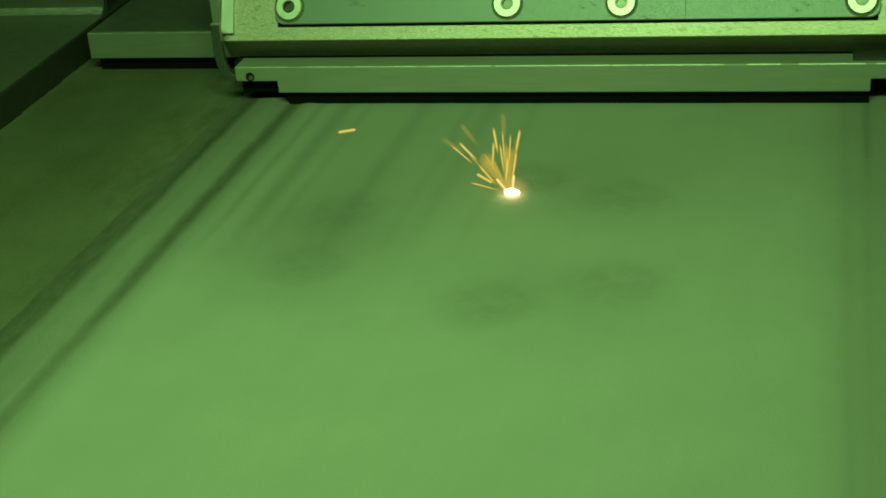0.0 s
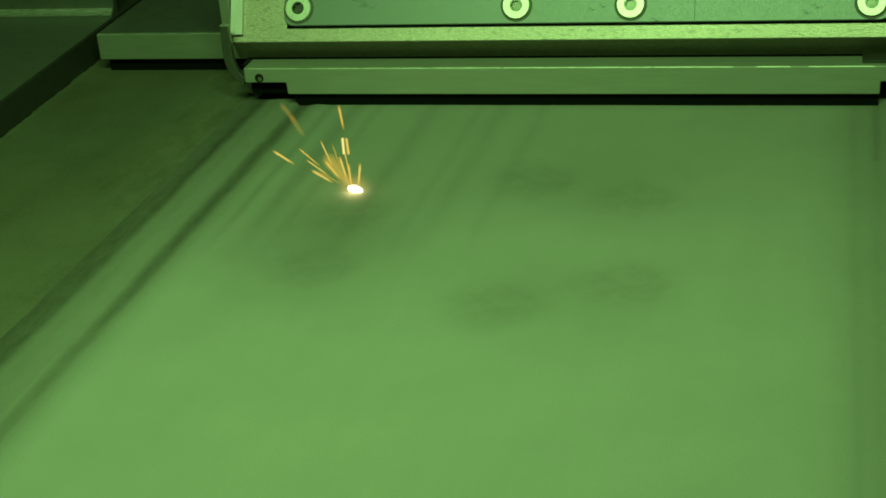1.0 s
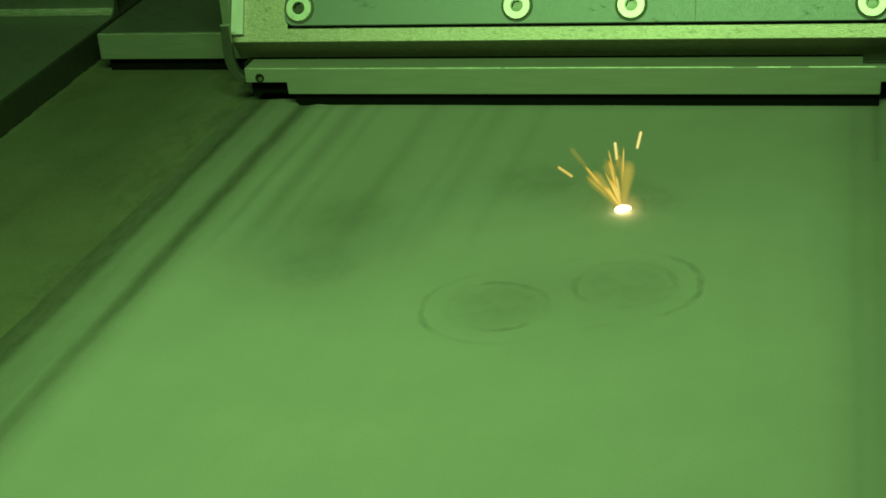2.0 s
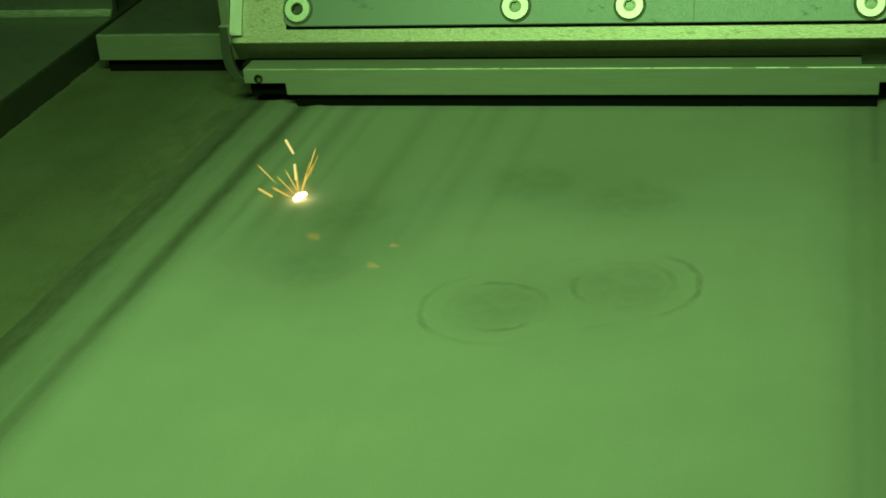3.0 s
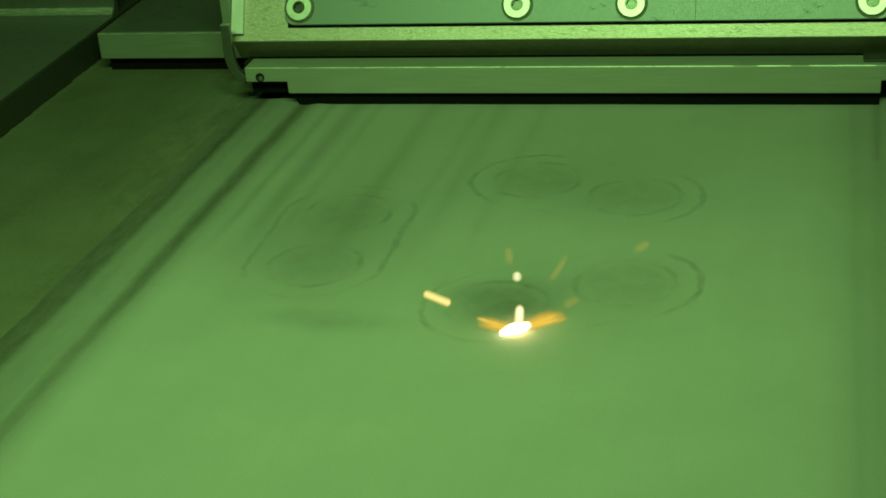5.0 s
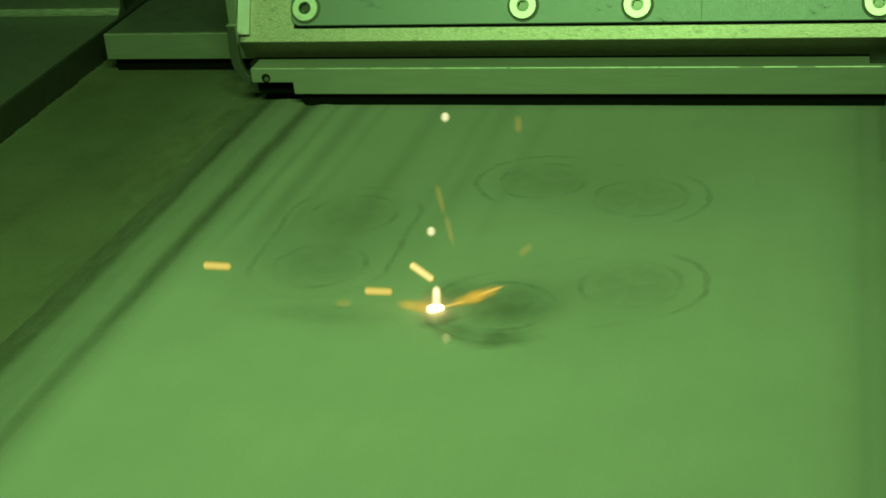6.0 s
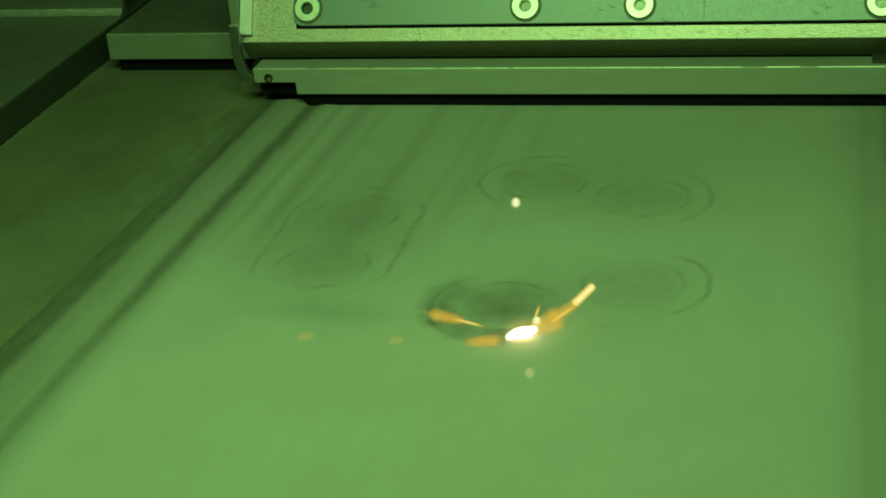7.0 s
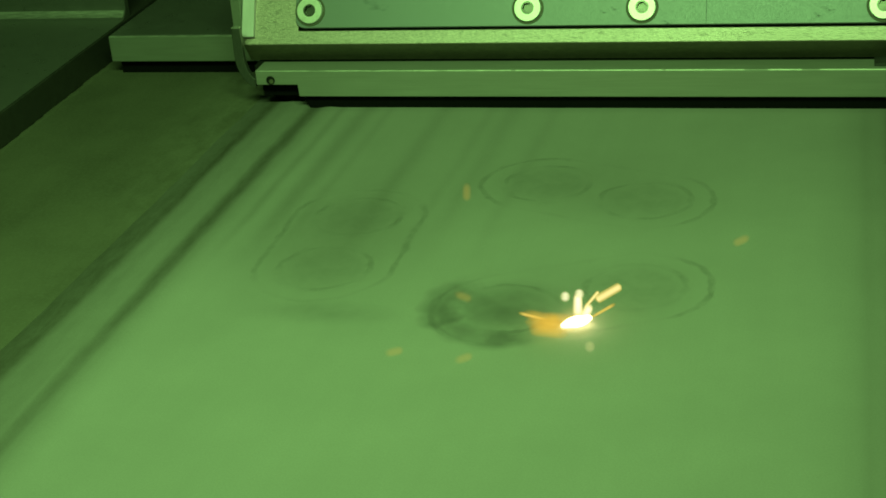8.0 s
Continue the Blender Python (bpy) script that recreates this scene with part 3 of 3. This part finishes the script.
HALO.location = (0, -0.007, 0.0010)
# kinds of sparks: how many, length, width, taper towards the tail, bluntness, materials in turn
KINDS = {
    "hair": (9, 0.0120, 0.0009, 0.6, 8, (M_GOLD, M_SPARK, M_EMBER)),
    "spark": (8, 0.0105, 0.0014, 0.72, 12, (M_GOLD, M_SPARK)),
    "bar": (4, 0.0072, 0.0015, 0.9, 14, (M_PALE, M_GOLD)),
    "slab": (3, 0.0098, 0.0034, 0.95, 14, (M_PALE, M_GOLD, M_GOLD)),
    "smear": (5, 0.0110, 0.0026, 0.85, 8, (M_GHOST,)),
    "long": (2, 0.0320, 0.0037, 0.95, 20, (M_FAINT,)),
    "jet": (5, 0.0130, 0.0056, 0.6, 6, (M_ORANGE,)),
    # the third drop glows dimly in place of the spot's reflection below it
    "drop": (3, 0.0036, 0.0036, 1.0, 2, (M_DROP, M_DROP, M_DIM)),
    "ember": (5, 0.0062, 0.0034, 0.9, 4, (M_GHOST,)),
    "veil": (2, 0.0190, 0.0085, 0.25, 4, (M_VEIL,)),
    "column": (2, 0.0085, 0.0032, 1.2, 6, (M_WHITEHOT,)),
}
SPARKS = []
for kind, (count, length, width, taper, blunt, mats) in KINDS.items():
    for k in range(count):
        SPARKS.append((kind, k, length, soft_part("spark", streak(length, width, taper, blunt), mats[k % len(mats)], PLUME)))

SMOKE = []
arc = [(0.0230 * math.cos(radians(q)), 0.0230 * math.sin(radians(q))) for q in range(118, 322, 4)]
bm, soft = ribbon(arc, 0.0074, 0.4, False, 31.0, 0.55)
soft = [v * min(1.0, (i // 4) / 12, (len(arc) - 1 - i // 4) / 12) for i, v in enumerate(soft)]
for made, mat in ((disc(0.031, squash=0.75, dome=0.0008, seed=40.0, flat=0.0), M_SMOKE), ((bm, soft), M_SOOT),
                  (disc(0.036, squash=0.32, dome=0.0008, seed=42.0, flat=0.0), M_HAZE)):
    f = soft_part("fume_wisp", made, mat, None)
    tagged(f, "thin dark fume drifting low over the powder", "smoke", "fume over the powder")
    SMOKE.append(f)

FACING = (-24.9, 4.55, 12.7)   # the plume's plane faces the window


def at_spot(x, y):
    return pose(x, y, 0.0010, *FACING)


def spark_pose(u, v, angle):
    """A streak with its middle u right and v up of the spot in millimetres, leaning angle degrees to the left from upright."""
    if v >= 0:
        return pose(u / 1000, 0.0015, v / 1000, 0, -angle, 0)
    return pose(u / 1000, v / 1000 * 2.2 - 0.002, v / 1000, 0, -angle, 0)


TIMES = [k / 10 for k in range(81)]
FLIGHT = {}
# where the fan leans and how high it reaches (millimetres), tenth by tenth, until the outline is burnt
FAN = {0.1: (15, 8), 0.2: (42, 20), 0.3: (-4, 22), 0.4: (25, 16), 0.6: (10, 32), 0.7: (5, 18), 0.8: (-4, 12), 0.9: (8, 28), 1.1: (12, 24),
       1.2: (-12, 24), 1.3: (8, 14), 1.4: (4, 16), 1.6: (2, 26), 1.7: (35, 18), 2.8: (40, 14), 2.9: (-5, 20), 3.1: (32, 18), 3.2: (-26, 24),
       3.3: (0, 13), 3.4: (38, 18), 3.6: (-4, 22), 3.7: (18, 14), 3.8: (24, 22), 3.9: (-14, 20), 4.1: (30, 14), 4.2: (58, 20), 4.3: (-12, 18)}
# the long pale splash: lean and height of its middle
SPLASH = {4.6: (-10, 30), 4.7: (-4, 26), 5.8: (-10, 17), 5.9: (0, 18), 6.1: (22, 20), 6.2: (20, 24), 6.4: (2, 22), 6.6: (-2, 46), 7.1: (0, 18), 7.2: (4, 14)}


def burst(t, mm, **kinds):
    """Sparks in the air at t, kind by kind: right and up of the spot, lean in degrees; mm scales the first two."""
    for kind, sparks in kinds.items():
        FLIGHT[t, kind] = [(u * mm, v * mm, a) for u, v, a in sparks]


def free_flight(rnd, kind, k, length, t):
    """A spark's place and lean between the bursts: a fan at first, flat orange jets once the outline is burnt; None: not thrown."""
    late, half = t > 4.35, length * 500
    lean, reach = FAN.get(t, (rnd.uniform(-5, 35), 18))
    if kind in ("hair", "spark"):
        if late:
            if k > 3:
                return None
            a = rnd.choice((rnd.uniform(62, 84), rnd.uniform(-78, -55)))
            d = half + rnd.uniform(0, 6)
        else:
            a = lean + rnd.uniform(-20, 20)
            d = half + rnd.uniform(0, 1) ** 2 * max(1.0, reach - half)
    elif kind == "veil":
        if late:
            return None
        a, d = lean + (-9, 9)[k], half
    elif kind == "jet":
        if not late:
            return None
        a = 76 + rnd.uniform(-10, 6) if k % 2 else -66 + rnd.uniform(-10, 8)
        d = half * (0.7 + 0.4 * (k // 2))
    elif kind == "long":
        if k or t not in SPLASH:
            return None
        a, d = SPLASH[t]
    elif kind == "column":
        if k or not (late or lean in (-5, 0, 25, -4)):
            return None
        a, d = rnd.uniform(-6, 6), half
    elif kind == "slab" and not late:
        return None
    elif kind == "drop":
        if k != 1 or not late:
            return None
        a, d = rnd.uniform(-20, 25), rnd.uniform(10, 30)
    else:
        if k > (0 if kind in ("slab", "bar") and late else 2) or (late and rnd.random() < 0.4):
            return None
        a = rnd.uniform(-75, 80) if late else lean + rnd.uniform(-25, 25)
        d = rnd.uniform(18, 55) if late else reach * rnd.uniform(0.8, 1.5)
    return -d * math.sin(radians(a)), max(0.4, d * math.cos(radians(a))), a


def rise(obs, t0, t1):
    """Lines that come up through the loose powder as they are fused."""
    for ob in obs:
        walk(ob, [(0, pose(0, 0, -0.0008))] + ([(t0, pose(0, 0, -0.0008))] if t0 else []) + [(t1, pose(0, 0, 0.0002)), (8, pose(0, 0, 0.0002))])


def motions():
    walk(PLUME, [
        (0, at_spot(-0.0009, -0.0997)), (0.1, at_spot(0.0045, -0.0668)), (0.2, at_spot(0.0594, -0.0976)), (0.3, at_spot(-0.0027, -0.2193)),
        (0.4, at_spot(0.0100, -0.1615)), (0.5, at_spot(0.0635, -0.1510)), (0.6, at_spot(0.0347, -0.2074)), (0.7, at_spot(0.0650, -0.1709)),
        (0.8, at_spot(0.0195, -0.1999)), (0.9, at_spot(-0.0068, -0.1884)), (1, at_spot(-0.0681, -0.0973)), (1.1, at_spot(-0.0388, -0.1302)),
        (1.2, at_spot(-0.0734, -0.1840)), (1.3, at_spot(-0.0919, -0.1474)), (1.4, at_spot(-0.0509, -0.1608)), (1.5, at_spot(-0.0796, -0.1669)),
        (1.6, at_spot(-0.0753, -0.1038)), (1.7, at_spot(0.0175, -0.0555)), (1.8, at_spot(0.0580, -0.0980)), (1.9, at_spot(0.0120, -0.0700)),
        (2, at_spot(0.0400, -0.1120)), (2.1, at_spot(-0.0580, -0.1040)), (2.2, at_spot(-0.0720, -0.1520)), (2.3, at_spot(-0.0500, -0.1700)),
        (2.4, at_spot(0.0040, -0.1780)), (2.5, at_spot(0.0180, -0.2040)), (2.6, at_spot(0.0520, -0.1600)), (2.7, at_spot(0.0360, -0.1860)),
        (2.8, at_spot(0.0417, -0.1896)), (2.9, at_spot(0.0136, -0.1779)), (3, at_spot(-0.0885, -0.1045)), (3.1, at_spot(-0.0402, -0.1080)),
        (3.2, at_spot(-0.0526, -0.1855)), (3.3, at_spot(-0.0927, -0.1621)), (3.4, at_spot(-0.0566, -0.1750)), (3.5, at_spot(-0.0766, -0.1561)),
        (3.6, at_spot(-0.0606, -0.1044)), (3.7, at_spot(0.0049, -0.0498)), (3.8, at_spot(0.0697, -0.1001)), (3.9, at_spot(0.0283, -0.1249)),
        (4, at_spot(-0.0198, -0.0742)), (4.1, at_spot(0.0169, -0.0888)), (4.2, at_spot(0.0384, -0.1183)), (4.3, at_spot(0.0418, -0.0866)),
        (4.4, at_spot(0.0028, -0.2190)), (4.5, at_spot(-0.0012, -0.2188)), (4.6, at_spot(0.0041, -0.2143)), (4.7, at_spot(0.0056, -0.2141)),
        (4.8, at_spot(0.0140, -0.2150)), (4.9, at_spot(0.0060, -0.2130)), (5, at_spot(0.0180, -0.2100)), (5.1, at_spot(0.0240, -0.2050)),
        (5.2, at_spot(0.0100, -0.2080)), (5.3, at_spot(0.0030, -0.2040)), (5.4, at_spot(-0.0040, -0.2000)), (5.5, at_spot(0.0000, -0.1970)),
        (5.6, at_spot(-0.0020, -0.1950)), (5.7, at_spot(0.0000, -0.1940)), (5.8, at_spot(-0.0138, -0.1989)), (5.9, at_spot(-0.0119, -0.1971)),
        (6, at_spot(-0.0147, -0.1967)), (6.1, at_spot(-0.0083, -0.1919)), (6.2, at_spot(-0.0103, -0.1903)), (6.3, at_spot(-0.0083, -0.1858)),
        (6.4, at_spot(-0.0130, -0.1861)), (6.5, at_spot(0.0231, -0.2135)), (6.6, at_spot(0.0214, -0.2113)), (6.7, at_spot(0.0195, -0.2130)),
        (6.8, at_spot(0.0115, -0.2176)), (6.9, at_spot(0.0074, -0.2195)), (7, at_spot(0.0171, -0.2122)), (7.1, at_spot(0.0189, -0.2093)),
        (7.2, at_spot(0.0103, -0.2115)), (7.3, at_spot(0.0110, -0.2109)), (7.4, at_spot(0.0356, -0.2060)), (7.5, at_spot(0.0348, -0.2091)),
        (7.6, at_spot(0.0304, -0.2063)), (7.7, at_spot(0.0326, -0.2062)), (7.8, at_spot(0.0267, -0.2055)), (7.9, at_spot(0.0252, -0.2056)),
        (8, at_spot(0.0320, -0.2016)),
    ])
    burst(0, 0.1223, spark=[(-137, 132, 45), (-75, 57, 42), (-50, 167, 10), (-58, 122, -3), (20, 162, -10), (10, 92, -8), (-15, 72, -5)],
          hair=[(-155, 122, 50), (-85, 22, 75), (-105, 92, 42), (-30, 110, 8), (-5, 140, -3), (-42, 70, 25), (5, 60, -8), (-25, 150, 4), (-62, 90, 35)],
          bar=[(-30, 25, 40), (-520, 198, -81), (5, 30, -5), (-85, 47, 60)], smear=[(-135, 187, 38), (-25, 212, 2), (-20, 122, 3), (-185, 150, 55), (12, 130, -8)],
          veil=[(-10, 75, 3), (-50, 62, 36)])
    burst(0.5, 0.107, drop=[(-25, 206, 0)], ember=[(-145, 86, 70)], smear=[(-175, 279, 12), (-60, 150, 30), (-20, 150, 8)], veil=[(-46, 88, 28), (-12, 88, 8)],
          hair=[(-75, 120, 33), (-55, 140, 28), (-30, 130, 15), (-95, 150, 38), (0, 100, 2)], spark=[(-15, 80, 8), (-50, 70, 36)])
    burst(1, 0.167, spark=[(-170, 78, 58), (-33, 173, 12), (-28, 53, 18), (-53, 48, 40), (-78, 33, 60), (-12, 35, 8), (10, 35, -5)], bar=[(-28, 105, 5), (-18, 105, 8)],
          hair=[(-68, 88, 25), (-108, 78, 50), (-43, 78, 20), (-88, 53, 55), (-20, 70, 12), (-60, 30, 62)], smear=[(-158, 183, 40), (-138, 153, 35)], veil=[(-36, 42, 40)])
    burst(1.5, 0.1525, spark=[(-18, 268, 25), (-93, 205, 42), (-83, 243, 40), (5, 63, 5), (-13, 23, 30)], ember=[(42, 78, 85)], bar=[(-25, 62, 45), (-40, 82, 45)],
          smear=[(-28, 118, 12), (7, 128, 8), (-3, 188, 5), (-35, 60, 45)], hair=[(27, 83, -20), (-63, 98, 50), (0, 50, 4), (12, 45, -15)], veil=[(-15, 42, 22)])
    burst(3, 0.1526, bar=[(-27, 132, 30), (-90, 13, 60), (-12, 66, 5)], spark=[(-7, 40, 6), (-45, 12, 62), (10, 34, -16)],
          hair=[(30, 95, -18), (20, 55, -25), (35, 80, -22), (-85, 60, 45), (-35, 30, 45), (16, 60, -16), (-20, 40, 30)], ember=[(55, -103, 82), (210, -175, 70), (260, -130, 70)])
    burst(3.5, 0.141, bar=[(-3, 303, 75), (142, 110, -22), (-16, 228, 88), (6, 228, 88)], ember=[(10, 285, 70), (50, 60, -30)], smear=[(135, 188, -15), (100, 153, -15), (45, 158, 5), (30, 130, 8)],
          spark=[(7, 112, 10), (25, 100, 8), (-3, 66, 12), (12, 58, 0), (-10, 38, 10), (52, 58, -25)], hair=[(0, 130, 8), (20, 80, 0), (-15, 60, 15), (35, 50, -30)], veil=[(6, 50, 0)])
    burst(4, 0.1512, bar=[(-191, 133, 58), (22, 22, -50), (2, 40, -2), (-14, 30, 18)], drop=[(-12, 128, 0)], hair=[(-8, 72, 3), (-38, 52, 28), (-91, 193, 40), (-2, 60, 2), (14, 44, -18), (-55, 150, 35)],
          spark=[(-21, 44, 20), (-7, 60, 5), (-42, 36, 36), (8, 38, -14), (-28, 14, 60)], ember=[(28, -100, 0)])
    burst(4.5, 0.2133, bar=[(-22, 22, 32)], slab=[(-33, 36, 32)], drop=[(-5, 60, 0), (-1, 44, 0), (22, -45, 0)], column=[(-3, 18, 2), (8, 15, -6)],
          jet=[(50, 16, -66), (84, 43, -50), (50, 4, -82), (-98, 38, 72), (66, 26, -60)], spark=[(77, 35, -54), (-73, 33, 72), (40, 12, -70)],
          smear=[(0, 185, 0), (132, 315, 0), (-45, -4, 85), (90, 22, -62)], ember=[(87, -70, -30), (100, 34, -50)])
    burst(6, 0.2227, slab=[(-20, 56, 55), (-85, 27, 88), (-328, 65, 87)], column=[(2, 17, 0)], jet=[(48, 15, -73), (72, 23, -71), (-30, 5, 82)], spark=[(84, 28, -70), (-20, 55, 55), (30, 8, -76)],
          drop=[(-6, 117, 0), (15, 289, 0), (17, -38, 0)], ember=[(125, 279, 0), (-138, 9, 88), (135, 89, -50)], smear=[(8, 165, 14), (22, 118, 14)])
    burst(6.5, 0.2133, long=[(-122, 170, 31)], slab=[(-225, 75, 88)], jet=[(-46, 16, 70), (-75, 30, 65), (-52, -3, 84), (-30, 6, 76), (-98, 38, 62)],
          ember=[(25, 108, 80), (-122, 70, -60), (-245, 220, 40), (-330, 48, -86), (-110, 52, 60)], smear=[(33, 40, -15), (-105, 320, 0), (-410, 125, 80), (-50, 22, 70)], spark=[(22, 18, -30), (-60, 12, 76)])
    burst(7, 0.2145, drop=[(-10, 198, 0), (22, 20, 0), (5, -48, 0)], jet=[(32, 20, -52), (64, 36, -55), (-60, -8, 94), (-112, 26, 78), (36, 10, -70)], slab=[(92, 60, -46)],
          spark=[(-80, 18, 76), (18, 22, -20), (60, 30, -56)], ember=[(-188, -7, -80), (-323, -2, -84), (-52, -9, 94), (92, 58, -48)], smear=[(-128, 28, 76)])
    burst(7.5, 0.2133, column=[(6, 16, -4), (14, 30, 4)], drop=[(12, 165, 0), (10, 76, 0), (13, -40, 0)], bar=[(12, 140, 0), (18, 50, 6), (6, 36, -4)], long=[(12, 92, 0)],
          jet=[(42, 18, -58), (-60, 16, 80), (-30, 4, 84)], smear=[(120, 300, -22), (-145, 33, 80), (-100, 26, 80), (52, 35, -50)], ember=[(100, -7, 0), (160, 88, -70), (-375, 90, 85), (-215, 45, 80), (110, 325, -22)],
          spark=[(30, 26, -40)])
    burst(8, 0.2169, column=[(4, 26, 0), (14, 12, -30)], bar=[(25, 36, -40)], slab=[(50, 46, -60)], jet=[(-46, 0, 86), (-42, -10, 80), (-50, 8, 74), (-30, -4, 84), (-20, 6, 78)], spark=[(-62, 10, 76), (40, 18, -60)],
          drop=[(-15, 40, 0), (6, 44, 0), (15, -30, 0)], ember=[(-163, 197, 0), (249, 125, -65), (-168, -45, -70), (-268, -37, -76), (-168, 40, 70)])
    rnd = random.Random(5)
    for kind, k, length, s in SPARKS:
        rows, last = [], 0.0
        for t in TIMES:
            flown = free_flight(rnd, kind, k, length, t)
            if (t, "spark") in FLIGHT:
                chosen = FLIGHT.get((t, kind), ())
                flown = chosen[k] if k < len(chosen) else None
            # a spark not yet thrown lies in the melt below the surface
            u, v, a = flown or (0.0, 0.0, last)
            # a streak turns the short way round from row to row
            if rows:
                a = last + max(-88, min(88, (a - last + 90) % 180 - 90))
            last = a
            rows.append((t, spark_pose(u, v, a) if flown else pose(0, 0, -0.030, 0, -a, 0)))
        walk(s, rows)
    # the pool's tilt as it runs along the scan line; the flare stretches out of it once the outline is burnt
    tilt = {0.5: -56, 1.5: 68, 3: 30, 3.5: 30, 4: 45, 4.5: 40, 6: 8}
    walk(CORE, [(t, pose(0, 0, 0.0004, 0, -tilt.get(t, 12 * math.sin(t * 23)), 0)) for t in TIMES])
    walk(FLARE, [(t, pose(0.0, 0.0, -0.0075, 0, 0, 0) if t < 4.35 or t in (4.4, 4.5, 6.0) else
                  pose(0.0012 * math.sin(t * 31), 0.0, 0.0006, 0, -15, 0)) for t in TIMES])
    rise(PART_W, 2.4, 3.45)
    rise(PART_S, 0.6, 2.5)
    rise(PART_N, 3.4, 4.35)
    walk(SMOKE[0], [(0, pose(0.012, -0.190, -0.003)), (4.2, pose(0.012, -0.190, -0.003)), (4.7, pose(0.012, -0.190, 0.0012)),
                    (5.8, pose(0.010, -0.192, 0.0014)), (8, pose(0.006, -0.193, 0.0016))])
    walk(SMOKE[1], [(0, pose(0.0075, -0.191, -0.003)), (4.4, pose(0.0075, -0.191, -0.003)), (5.6, pose(0.0075, -0.192, -0.001)), (6.3, pose(0.0075, -0.192, 0.0010)),
                    (8, pose(0.0070, -0.192, 0.0012))])
    walk(SMOKE[2], [(0, pose(-0.030, -0.210, -0.004)), (4.2, pose(-0.030, -0.210, -0.004)), (4.5, pose(-0.042, -0.210, 0.0016)),
                    (5.8, pose(-0.050, -0.206, 0.0018)), (8, pose(-0.052, -0.202, 0.0018))])


motions()
